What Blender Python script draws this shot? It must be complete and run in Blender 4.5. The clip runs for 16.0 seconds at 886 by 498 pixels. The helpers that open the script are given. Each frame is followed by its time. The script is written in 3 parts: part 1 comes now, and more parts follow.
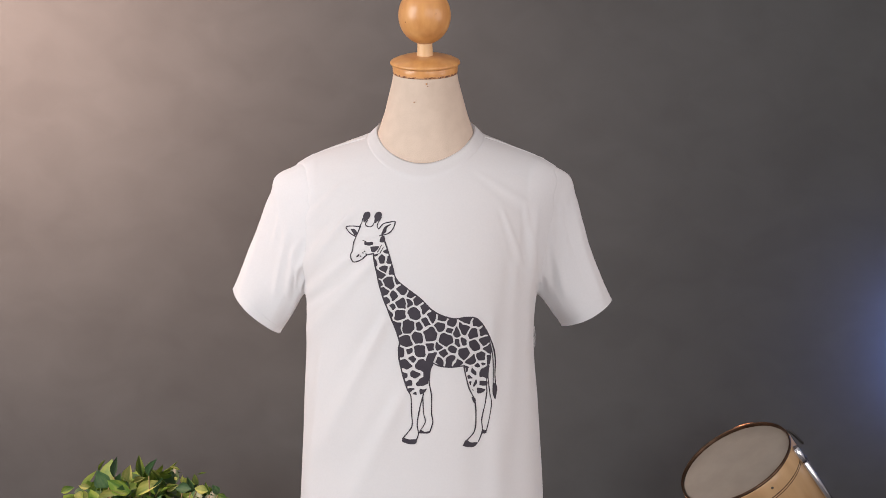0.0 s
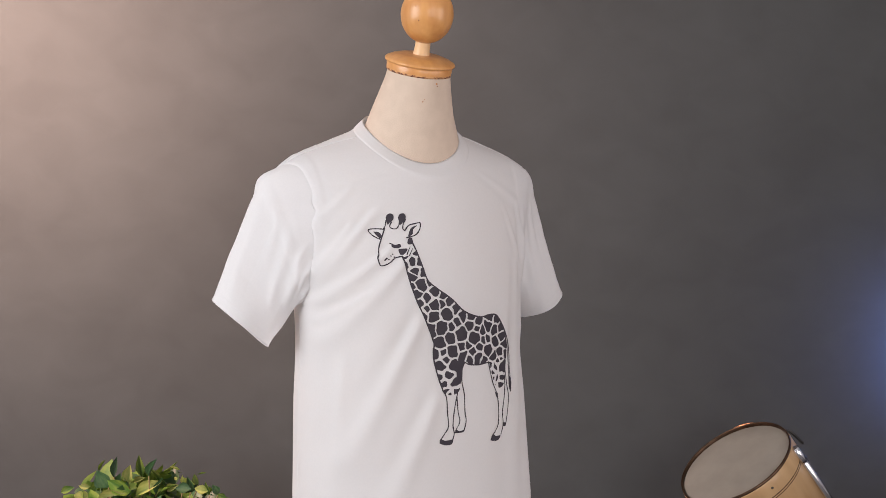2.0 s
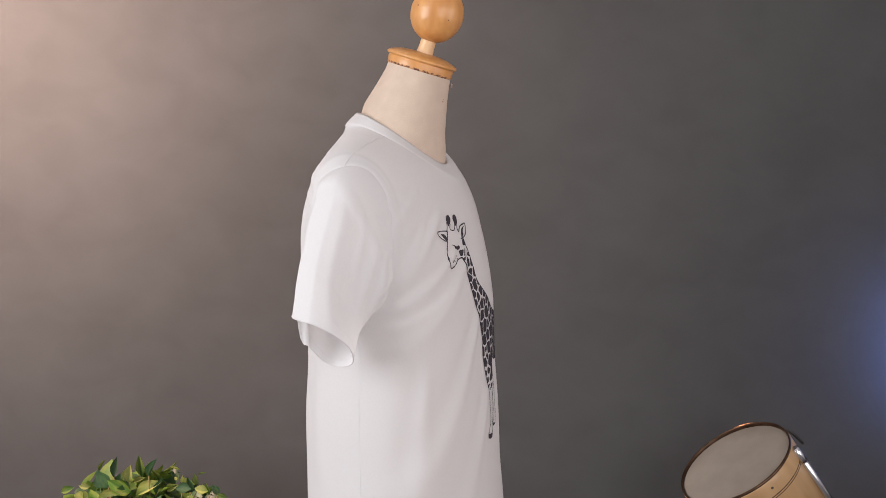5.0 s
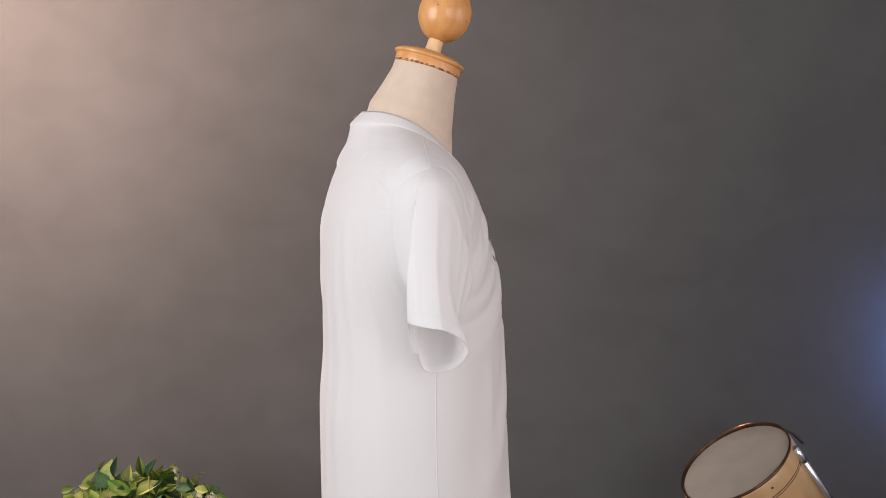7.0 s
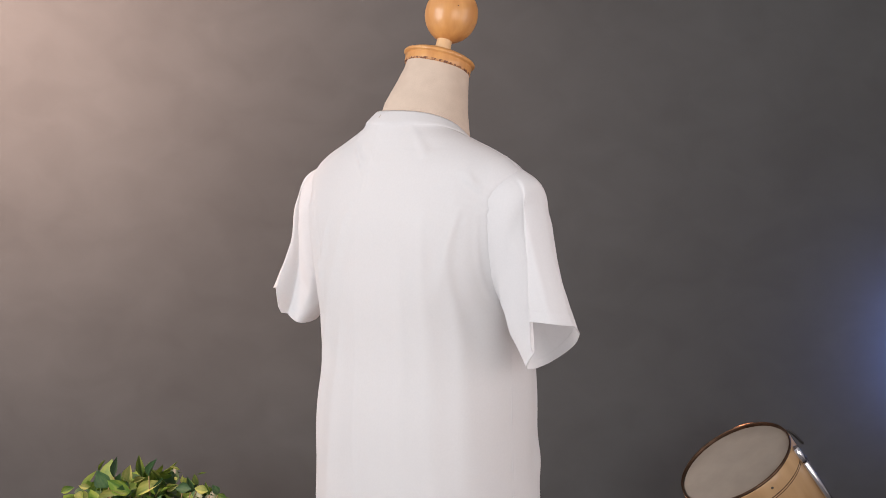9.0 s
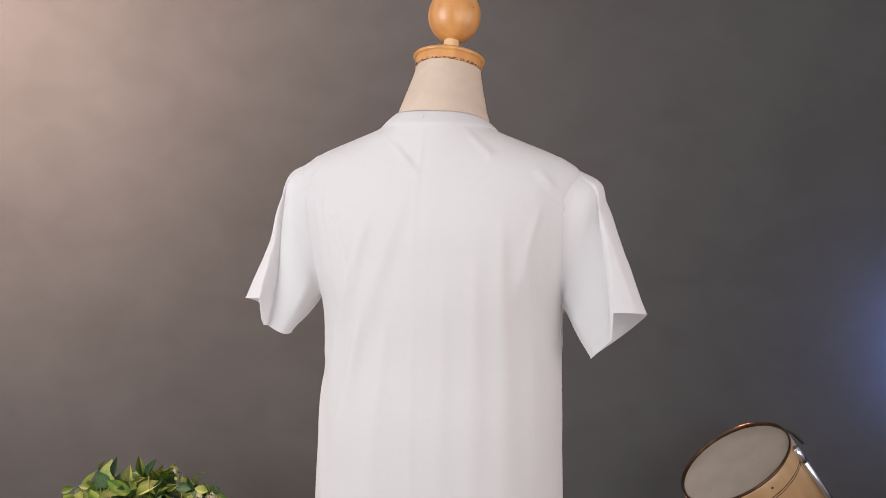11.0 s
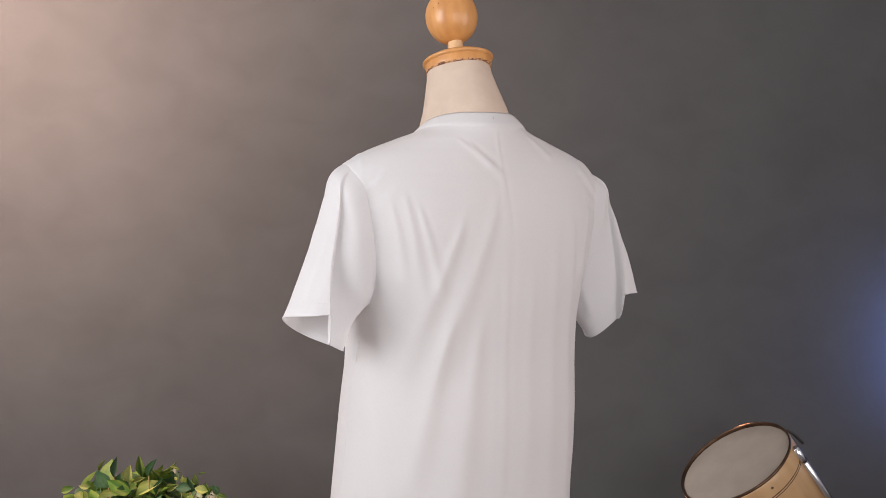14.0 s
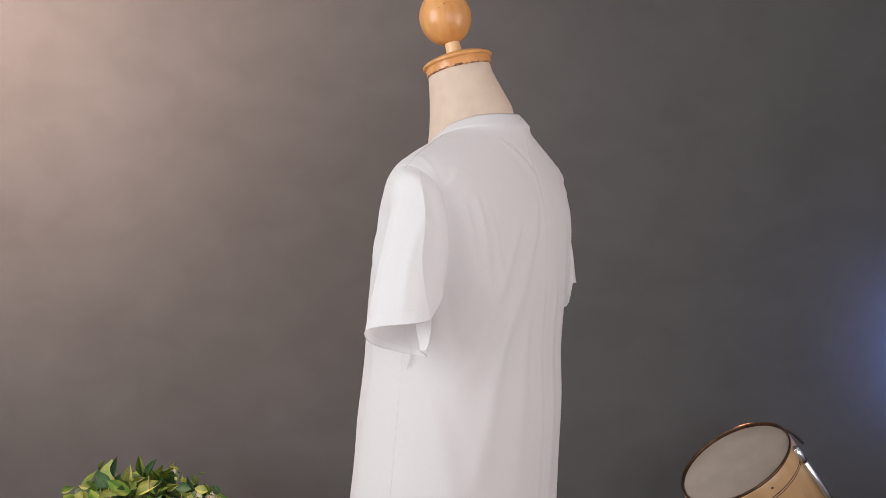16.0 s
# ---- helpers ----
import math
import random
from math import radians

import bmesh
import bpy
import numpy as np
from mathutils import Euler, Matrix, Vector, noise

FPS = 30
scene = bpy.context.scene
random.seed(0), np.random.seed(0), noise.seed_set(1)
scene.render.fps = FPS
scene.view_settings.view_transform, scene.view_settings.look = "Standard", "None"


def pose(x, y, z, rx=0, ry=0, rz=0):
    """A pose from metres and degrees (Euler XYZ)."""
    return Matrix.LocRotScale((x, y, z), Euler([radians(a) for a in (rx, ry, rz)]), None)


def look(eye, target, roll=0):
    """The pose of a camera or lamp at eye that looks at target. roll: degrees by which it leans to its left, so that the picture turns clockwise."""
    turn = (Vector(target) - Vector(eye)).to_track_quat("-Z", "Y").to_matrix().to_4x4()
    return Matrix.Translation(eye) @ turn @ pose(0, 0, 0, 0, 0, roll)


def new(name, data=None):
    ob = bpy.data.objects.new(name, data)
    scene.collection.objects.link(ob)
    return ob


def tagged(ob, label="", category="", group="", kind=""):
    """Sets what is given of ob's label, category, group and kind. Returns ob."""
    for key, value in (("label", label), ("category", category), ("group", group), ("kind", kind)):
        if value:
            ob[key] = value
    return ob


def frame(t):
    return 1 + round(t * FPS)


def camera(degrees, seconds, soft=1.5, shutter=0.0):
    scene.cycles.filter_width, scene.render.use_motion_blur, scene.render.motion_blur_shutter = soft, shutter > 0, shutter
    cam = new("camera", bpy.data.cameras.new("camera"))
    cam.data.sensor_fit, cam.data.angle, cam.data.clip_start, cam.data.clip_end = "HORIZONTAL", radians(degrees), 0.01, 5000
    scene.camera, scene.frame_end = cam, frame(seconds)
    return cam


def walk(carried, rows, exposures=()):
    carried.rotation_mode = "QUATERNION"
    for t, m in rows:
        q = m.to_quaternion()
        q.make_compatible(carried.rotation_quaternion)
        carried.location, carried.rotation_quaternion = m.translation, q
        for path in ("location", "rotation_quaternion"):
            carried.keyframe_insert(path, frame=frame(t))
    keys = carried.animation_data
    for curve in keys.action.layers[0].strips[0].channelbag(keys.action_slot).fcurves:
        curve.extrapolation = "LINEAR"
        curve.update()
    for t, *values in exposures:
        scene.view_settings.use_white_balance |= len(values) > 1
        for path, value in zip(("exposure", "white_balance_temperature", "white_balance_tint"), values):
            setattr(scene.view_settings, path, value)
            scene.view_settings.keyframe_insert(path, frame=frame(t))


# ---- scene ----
from mathutils.bvhtree import BVHTree

EYE = 1.32           # height of the lens; the turning axis stands at x = y = 0
cam = camera(42.81, 16.0, soft=0.75)
STILL = pose(0.0124, -2.0, EYE, 90 - 4.475, 0, 0) @ pose(0, 0, 0, 0, 0, 0.9)
walk(cam, [(0.0, STILL), (16.0, STILL)])


# ---- light ----
def area_lamp(name, eye, target, w, h, power, color):
    data = bpy.data.lights.new(name, "AREA")
    data.shape, data.size, data.size_y, data.energy, data.color = "RECTANGLE", w, h, power, color
    ob = new(name, data)
    ob.matrix_world = look(eye, target)
    return ob


world = bpy.data.worlds.new("studio")
scene.world = world
world.use_nodes = True
world.node_tree.nodes["Background"].inputs[0].default_value = (0.9, 0.95, 1.0, 1)
world.node_tree.nodes["Background"].inputs[1].default_value = 0.05
area_lamp("key_softbox", (-2.15, -1.6, 1.65), (0, -0.25, 1.1), 1.6, 1.8, 71, (1.0, 0.965, 0.985))
area_lamp("front_softbox", (1.0, -3.0, 1.5), (-0.8, -0.5, 1.05), 2.0, 1.8, 38, (1.0, 0.955, 0.965))
area_lamp("side_softbox", (2.2, -1.3, 1.4), (-0.2, -0.9, 1.0), 1.4, 1.6, 24, (1.0, 0.83, 0.81))
area_lamp("warm_wall_lamp", (-1.42, 0.12, 1.88), (-1.36, 1.15, 1.70), 0.35, 0.35, 84, (1.0, 0.63, 0.495))
area_lamp("blue_wall_lamp", (1.43, 1.08, 0.83), (1.36, 1.15, 0.83), 0.05, 0.34, 2.3, (0.20, 0.35, 1.0))
scene.view_settings.exposure = 0.0


# ---- materials ----
def material(name, base, rough=0.6, metal=0.0, other=None, scale=20.0, bump=0.0, bump_scale=200.0, stretch=(1, 1, 1), spread=(0.35, 0.65), per_object=0.0, coat=0.0, thin=0.0, tint=(1, 1, 1), blotch=0.0):
    """A surface that drifts between two colours, with fine relief."""
    m = bpy.data.materials.new(name)
    m.use_nodes = True
    n, l = m.node_tree.nodes, m.node_tree.links
    b = n["Principled BSDF"]
    b.inputs["Roughness"].default_value, b.inputs["Metallic"].default_value = rough, metal
    b.inputs["Coat Weight"].default_value = coat
    b.inputs["Coat Roughness"].default_value = 0.12
    co = n.new("ShaderNodeTexCoord")
    mp = n.new("ShaderNodeMapping")
    mp.inputs["Scale"].default_value = stretch
    l.new(co.outputs["Object"], mp.inputs["Vector"])
    tx = n.new("ShaderNodeTexNoise")
    tx.inputs["Scale"].default_value, tx.inputs["Detail"].default_value = scale, 6
    l.new(mp.outputs["Vector"], tx.inputs["Vector"])
    rp = n.new("ShaderNodeValToRGB")
    rp.color_ramp.elements[0].position, rp.color_ramp.elements[1].position = spread
    rp.color_ramp.elements[0].color, rp.color_ramp.elements[1].color = (*base, 1), (*(other or base), 1)
    l.new(tx.outputs["Fac"], rp.inputs["Fac"])
    out = rp.outputs["Color"]
    if blotch:
        cloud = n.new("ShaderNodeTexNoise")
        cloud.inputs["Scale"].default_value, cloud.inputs["Detail"].default_value, cloud.inputs["Distortion"].default_value = 7.0, 8, 0.6
        slant = n.new("ShaderNodeMapping")
        slant.inputs["Rotation"].default_value, slant.inputs["Scale"].default_value = (0, 0.7, 0), (1.0, 1.0, 1.4)
        l.new(co.outputs["Object"], slant.inputs["Vector"])
        l.new(slant.outputs["Vector"], cloud.inputs["Vector"])
        level = n.new("ShaderNodeMapRange")
        level.inputs["From Min"].default_value, level.inputs["From Max"].default_value = 0.3, 0.7
        level.inputs["To Min"].default_value, level.inputs["To Max"].default_value = 1 - blotch, 1 + blotch
        l.new(cloud.outputs["Fac"], level.inputs["Value"])
        tone = n.new("ShaderNodeHueSaturation")
        l.new(level.outputs["Result"], tone.inputs["Value"])
        l.new(out, tone.inputs["Color"])
        out = tone.outputs["Color"]
    if per_object:
        info = n.new("ShaderNodeObjectInfo")
        hs = n.new("ShaderNodeHueSaturation")
        mr = n.new("ShaderNodeMapRange")
        mr.inputs["To Min"].default_value, mr.inputs["To Max"].default_value = 1 - per_object, 1 + per_object
        l.new(info.outputs["Random"], mr.inputs["Value"])
        l.new(mr.outputs["Result"], hs.inputs["Value"])
        l.new(out, hs.inputs["Color"])
        out = hs.outputs["Color"]
    l.new(out, b.inputs["Base Color"])
    if bump:
        t2 = n.new("ShaderNodeTexNoise")
        t2.inputs["Scale"].default_value, t2.inputs["Detail"].default_value = bump_scale, 4
        l.new(mp.outputs["Vector"], t2.inputs["Vector"])
        bp = n.new("ShaderNodeBump")
        bp.inputs["Strength"].default_value, bp.inputs["Distance"].default_value = bump, 0.002
        l.new(t2.outputs["Fac"], bp.inputs["Height"])
        l.new(bp.outputs["Normal"], b.inputs["Normal"])
    if thin:
        tr = n.new("ShaderNodeBsdfTranslucent")
        warm = n.new("ShaderNodeMix")
        warm.data_type, warm.blend_type = "RGBA", "MULTIPLY"
        warm.inputs["Factor"].default_value = 1.0
        warm.inputs["B"].default_value = (*tint, 1)
        l.new(out, warm.inputs["A"])
        l.new(warm.outputs["Result"], tr.inputs["Color"])
        mix = n.new("ShaderNodeMixShader")
        mix.inputs["Fac"].default_value = thin
        l.new(b.outputs["BSDF"], mix.inputs[1])
        l.new(tr.outputs["BSDF"], mix.inputs[2])
        l.new(mix.outputs["Shader"], n["Material Output"].inputs["Surface"])
    return m


WALL = material("grey_plaster", (0.0445, 0.0490, 0.0510), 0.85, other=(0.0525, 0.0580, 0.0603), scale=1.6, bump=0.25, bump_scale=22, blotch=0.085)
ROOM = material("pale_paint", (0.56, 0.575, 0.58), 0.8, other=(0.60, 0.615, 0.62), scale=2, bump=0.05)
FLOOR = material("grey_floor", (0.12, 0.115, 0.11), 0.5, other=(0.16, 0.155, 0.15), scale=6, bump=0.05)
COTTON = material("white_cotton", (0.806, 0.826, 0.842), 0.9, other=(0.821, 0.841, 0.857), scale=300, bump=0.06, bump_scale=900, thin=0.40, tint=(1.0, 0.92, 0.88))
LINEN = material("cream_linen", (0.52, 0.42, 0.335), 0.9, other=(0.56, 0.455, 0.365), scale=45, bump=0.28, bump_scale=620)
WOOD = material("honey_wood", (0.46, 0.195, 0.056), 0.40, other=(0.64, 0.33, 0.11), scale=18, stretch=(3, 3, 0.6), spread=(0.25, 0.75), bump=0.03, bump_scale=60, coat=0.3)
PALEWOOD = material("pale_wood", (0.62, 0.40, 0.20), 0.45, other=(0.70, 0.47, 0.26), scale=20, stretch=(3, 3, 0.5), coat=0.15)
GLUE = material("dark_glue", (0.14, 0.05, 0.025), 0.7, other=(0.52, 0.27, 0.12), scale=150, spread=(0.45, 0.55))
INK = material("black_ink", (0.022, 0.017, 0.026), 0.75, other=(0.03, 0.025, 0.034), scale=60, bump=0.1, bump_scale=800)
SKIN = material("drum_skin", (0.235, 0.245, 0.225), 0.55, other=(0.275, 0.285, 0.262), scale=14, bump=0.05)
BRONZE = material("dark_bronze", (0.06, 0.038, 0.024), 0.4, 0.8, other=(0.11, 0.065, 0.04), scale=30)
# the warm lamp's glint on the drum hoop, put in as coppery colour
HOOP_GLINT = material("hoop_glint", (0.65, 0.30, 0.16), 0.3, 0.9, other=(0.5, 0.22, 0.12), scale=30)
SHELL = material("pale_wood_shell", (0.40, 0.25, 0.115), 0.4, other=(0.49, 0.32, 0.16), scale=6, stretch=(5, 5, 1), coat=0.3)
CHROME = material("chrome", (0.88, 0.89, 0.93), 0.20, 1.0, other=(0.7, 0.7, 0.75), scale=30)
BLACK = material("black_metal", (0.02, 0.02, 0.02), 0.5, other=(0.035, 0.035, 0.035), scale=40)
LEAF = material("green_leaf", (0.07, 0.15, 0.018), 0.6, other=(0.20, 0.26, 0.045), scale=1.1, spread=(0.42, 0.62), per_object=0.4, thin=0.2)
PALELEAF = material("pale_leaf", (0.20, 0.27, 0.05), 0.6, other=(0.44, 0.44, 0.14), scale=1.3, spread=(0.35, 0.60), per_object=0.25, thin=0.25)
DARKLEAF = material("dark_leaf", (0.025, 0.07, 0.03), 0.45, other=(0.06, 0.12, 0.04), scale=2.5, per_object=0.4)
STEM = material("brown_stem", (0.16, 0.11, 0.05), 0.7, other=(0.2, 0.16, 0.07), scale=50)
POT = material("grey_pot", (0.12, 0.12, 0.12), 0.7, other=(0.16, 0.16, 0.16), scale=20)


# ---- mesh helpers ----
def mesh_ob(name, verts, faces, mats, parent=None, label="", smooth=True, face_mats=None):
    me = bpy.data.meshes.new(name)
    me.from_pydata([tuple(v) for v in verts], [], faces)
    for m in mats if isinstance(mats, (list, tuple)) else [mats]:
        me.materials.append(m)
    if smooth:
        me.polygons.foreach_set("use_smooth", [True] * len(me.polygons))
    if face_mats is not None:
        me.polygons.foreach_set("material_index", face_mats)
    me.update()
    ob = new(name, me)
    if parent:
        ob.parent = parent
    if label:
        ob["label"] = label
    return ob


def grid_faces(rows, cols, wrap=True):
    f = []
    for i in range(rows - 1):
        for j in range(cols if wrap else cols - 1):
            k = (j + 1) % cols
            f.append((i * cols + j, i * cols + k, (i + 1) * cols + k, (i + 1) * cols + j))
    return f


def curve_at(z, zs, vs):
    """Smooth table: Catmull-Rom through (zs, vs)."""
    zs, vs = np.asarray(zs, float), np.asarray(vs, float)
    z = np.clip(np.asarray(z, float), zs[0], zs[-1])
    m = np.gradient(vs, zs)
    i = np.clip(np.searchsorted(zs, z) - 1, 0, len(zs) - 2)
    h = zs[i + 1] - zs[i]
    t = (z - zs[i]) / h
    return ((2 * t**3 - 3 * t**2 + 1) * vs[i] + (t**3 - 2 * t**2 + t) * h * m[i] + (3 * t**2 - 2 * t**3) * vs[i + 1] + (t**3 - t**2) * h * m[i + 1])


def lathe(profile, place, seg=48):
    """Vertices and faces of a turned form: profile of (radius, height) about the pose's z."""
    v = [place @ Vector((r * math.cos(2 * math.pi * k / seg), r * math.sin(2 * math.pi * k / seg), h)) for r, h in profile for k in range(seg)]
    return v, grid_faces(len(profile), seg)


def tube(points, radius, seg=10):
    """A round rod along points."""
    pts = [Vector(p) for p in points]
    v = []
    for i, p in enumerate(pts):
        d = (pts[min(i + 1, len(pts) - 1)] - pts[max(i - 1, 0)]).normalized()
        q = d.to_track_quat("Z", "Y")
        r = radius[i] if isinstance(radius, (list, tuple)) else radius
        v += [p + q @ Vector((r * math.cos(2 * math.pi * k / seg), r * math.sin(2 * math.pi * k / seg), 0)) for k in range(seg)]
    f = grid_faces(len(pts), seg)
    f += [tuple(range(seg))[::-1], tuple(range(len(v) - seg, len(v)))]
    return v, f


def box(name, x0, x1, y0, y1, z0, z1, mat, label, category):
    v = [(x, y, z) for z in (z0, z1) for y in (y0, y1) for x in (x0, x1)]
    f = [(0, 2, 3, 1), (4, 5, 7, 6), (0, 1, 5, 4), (2, 6, 7, 3), (0, 4, 6, 2), (1, 3, 7, 5)]
    return tagged(mesh_ob(name, v, f, mat, smooth=False), label, category, kind="structure")


# ---- the room ----
WALL_Y = 1.15
box("wall_north", -2.8, 2.8, WALL_Y, WALL_Y + 0.12, 0, 2.8, WALL, "mottled grey plastered studio wall behind the dress form", "wall")
box("wall_south", -2.8, 2.8, -4.12, -4.0, 0, 2.8, ROOM, "plain pale grey painted studio wall", "wall")
box("wall_west", -2.92, -2.8, -4.12, WALL_Y + 0.12, 0, 2.8, ROOM, "plain pale grey painted side wall", "wall")
box("wall_east", 2.8, 2.92, -4.12, WALL_Y + 0.12, 0, 2.8, ROOM, "plain pale grey painted side wall", "wall")
box("floor", -2.92, 2.92, -4.12, WALL_Y + 0.12, -0.1, 0, FLOOR, "grey smooth studio floor", "floor")
box("ceiling", -2.92, 2.92, -4.12, WALL_Y + 0.12, 2.8, 2.9, ROOM, "plain pale grey studio ceiling", "ceiling")

# ---- the shirt ----
MID = -0.026         # the form stands a little off the turning axis
HEM = -0.70
Z_W = (-0.70, -0.617, -0.534, -0.429, -0.333, -0.236, -0.144, -0.064, -0.024, -0.009, 0.010, 0.034, 0.056, 0.076, 0.096)
V_W = (0.226, 0.222, 0.218, 0.213, 0.207, 0.2105, 0.2300, 0.243, 0.246, 0.236, 0.207, 0.147, 0.09, 0.078, 0.07)
Z_D = (-0.70, -0.617, -0.534, -0.429, -0.333, -0.22, -0.164, -0.114, -0.064, -0.014, 0.036, 0.076, 0.096)
V_F = (-0.127, -0.126, -0.118, -0.113, -0.105, -0.0985, -0.089, -0.0772, -0.059, -0.0325, -0.0109, 0.0, 0.008)
V_B = (0.197, 0.198, 0.2, 0.203, 0.1985, 0.2029, 0.2015, 0.2015, 0.193, 0.1765, 0.1585, 0.146, 0.14)
Z_M, V_M = (-0.70, -0.617, -0.429, -0.333, 0.0, 0.1), (-0.021, -0.022, -0.027, -0.030, -0.026, -0.026)


def section(phi, z, grow=0.0):
    """A point of the shirt's trunk at angle phi (0 in front) and height z over the lens."""
    w = curve_at(z, Z_W, V_W) + grow
    f, b = curve_at(z, Z_D, V_F) - grow, curve_at(z, Z_D, V_B) + grow
    s, c = np.sin(phi), -np.cos(phi)
    high = np.clip((z + 0.16) / 0.12, 0, 1)
    arm = np.clip((z + 0.27) / 0.08, 0, 1) * np.clip((-0.03 - z) / 0.06, 0, 1)      # squarer between the armholes
    e = np.where(c > 0, 2 / (2.2 - 0.28 * high * np.where(s > 0, 0.3, 1) - 0.25 * np.clip((z + 0.03) / 0.05, 0, 1) + 0.22 * arm), 2 / (2.2 - 0.38 * np.clip((z + 0.25) / 0.13, 0, 1)))
    return curve_at(z, Z_M, V_M) + w * np.sign(s) * np.abs(s) ** e, (f + b) / 2 + (b - f) / 2 * np.sign(c) * np.abs(c) ** e


def neckline(phi, out):
    """The collar's ring: out 0 at its inner edge, 1 at the seam to the trunk."""
    s = -np.cos(phi)
    zi = 0.057 + 0.0434 * s - 0.0196 * s * s
    zo = 0.042 + 0.0444 * s - 0.0264 * s * s
    a, b, cy = 0.0885 + 0.0165 * out, 0.0795 + 0.0215 * out, 0.058 - 0.0015 * out
    slim = 1 - 0.05 * np.where(s > 0, np.sin(2 * phi) ** 2, 0)
    return np.stack([MID + a * np.sin(phi) * slim, cy + b * s * slim, zi + (zo - zi) * out], -1)


# drag lines in the cloth: start, end (x off the middle, z), half width, height
FOLDS_FRONT = [(-0.06, -0.29, -0.165, -0.50, 0.014, 0.0050), (-0.08, -0.18, -0.19, -0.30, 0.012, 0.0045), (-0.115, -0.095, -0.205, -0.185, 0.009, 0.0036), (-0.15, -0.055, -0.215, -0.12, 0.007, 0.0030),
               (-0.03, -0.42, -0.12, -0.62, 0.016, 0.0040), (-0.17, -0.36, -0.19, -0.60, 0.012, 0.0035), (0.2, -0.11, 0.185, -0.3, 0.009, 0.0034), (0.17, -0.2, 0.165, -0.45, 0.012, 0.0030),
               (0.13, -0.3, 0.15, -0.6, 0.015, 0.0030), (0.19, -0.3, 0.2, -0.6, 0.012, 0.0035), (-0.09, -0.03, -0.17, -0.06, 0.006, 0.0018), (0.1, -0.02, 0.18, -0.07, 0.006, 0.0016),
               (-0.125, -0.10, -0.20, -0.205, 0.0065, 0.0030), (-0.155, -0.115, -0.205, -0.19, 0.0060, 0.0026), (-0.10, -0.155, -0.195, -0.235, 0.0070, 0.0032), (-0.135, -0.225, -0.2, -0.27, 0.006, 0.0026), (0.185, -0.09, 0.2, -0.2, 0.005, 0.0024), (0.15, -0.10, 0.195, -0.215, 0.005, 0.0020)]
FOLDS_BACK = [(-0.062, 0.054, -0.108, 0.012, 0.0050, 0.0055), (0.09, -0.126, 0.165, -0.34, 0.011, 0.0046), (0.03, -0.10, 0.11, -0.33, 0.013, 0.0040), (0.10, -0.29, 0.155, -0.52, 0.013, 0.0050), (0.185, -0.085, 0.165, -0.19, 0.006, 0.0030),
              (0.165, -0.075, 0.14, -0.22, 0.007, 0.0034), (0.145, -0.09, 0.115, -0.2, 0.006, 0.0026), (0.2, -0.22, 0.185, -0.33, 0.008, 0.0036), (0.05, -0.3, 0.085, -0.62, 0.016, 0.0036),
              (0.0, 0.03, 0.0, -0.66, 0.005, 0.0016), (-0.14, -0.15, -0.15, -0.6, 0.014, 0.0034), (-0.1, -0.2, -0.1, -0.62, 0.015, 0.0026), (-0.19, -0.09, -0.165, -0.2, 0.007, 0.0030),
              (-0.18, -0.2, -0.19, -0.5, 0.01, 0.0034), (-0.05, -0.25, -0.045, -0.6, 0.013, 0.0020), (0.06, 0.03, 0.02, -0.005, 0.0045, 0.0036), (0.045, 0.025, 0.005, -0.02, 0.0045, 0.0028), (0.2, -0.4, 0.17, -0.64, 0.012, 0.0040),
              (-0.205, -0.035, -0.185, -0.012, 0.005, 0.0028), (-0.222, -0.05, -0.195, -0.025, 0.005, 0.0026), (-0.225, -0.075, -0.185, -0.055, 0.006, 0.0022),
              (0.205, -0.035, 0.185, -0.012, 0.004, 0.0014), (0.222, -0.05, 0.195, -0.025, 0.004, 0.0014), (0.21, -0.08, 0.18, -0.05, 0.005, 0.0014)]


def folds(x, z, rows):
    h = np.zeros_like(x)
    for x0, z0, x1, z1, w, a in rows:
        d = np.array([x1 - x0, z1 - z0])
        n = np.hypot(*d)
        d = d / n
        along = ((x - x0) * d[0] + (z - z0) * d[1]) / n
        off = (x - x0) * d[1] - (z - z0) * d[0]
        wide = w * (0.7 + 0.8 * np.clip(along, 0, 1))
        h += a * (np.exp(-((off / wide) ** 2)) - 0.45 * np.exp(-(((off - 1.7 * wide) / (1.1 * wide)) ** 2))) * np.exp(-np.clip(np.maximum(-along, along - 1), 0, 9) ** 2 * 60)
    return h


def trunk_points(NP, NV, shrink=0.0):
    phi = np.linspace(0, 2 * math.pi, NP, endpoint=False)[None, :] + np.zeros((NV, 1))
    v = np.linspace(0, 1, NV)[:, None]
    ring = neckline(phi, 1.0)
    zc = ring[..., 2]
    z = zc - (zc - HEM) * v**1.7
    x, y = section(phi, z)
    x0, y0 = section(phi, zc)
    k = np.exp(-(zc - z) / 0.025)
    x, y = x + (ring[..., 0] - x0) * k, y + (ring[..., 1] - y0) * k
    away = np.clip((zc - z) / 0.06, 0, 1)
    front, back = np.clip(np.cos(phi) * 2.5, 0, 1), np.clip(-np.cos(phi) * 2.5, 0, 1)
    h = front * folds(x - MID, z, FOLDS_FRONT) + 0.75 * back * folds(x - MID, z, FOLDS_BACK)
    fine = np.array([noise.noise(Vector((11 * p, 9 * q, 5 * r))) + 0.5 * noise.noise(Vector((24 * p, 20 * q, 10 * r))) for p, q, r in zip(x.ravel(), y.ravel(), z.ravel())]).reshape(x.shape)
    h = (h + 0.0011 * fine) * away
    return np.stack([x + h * np.sin(phi), y - h * np.cos(phi), z + EYE], -1)


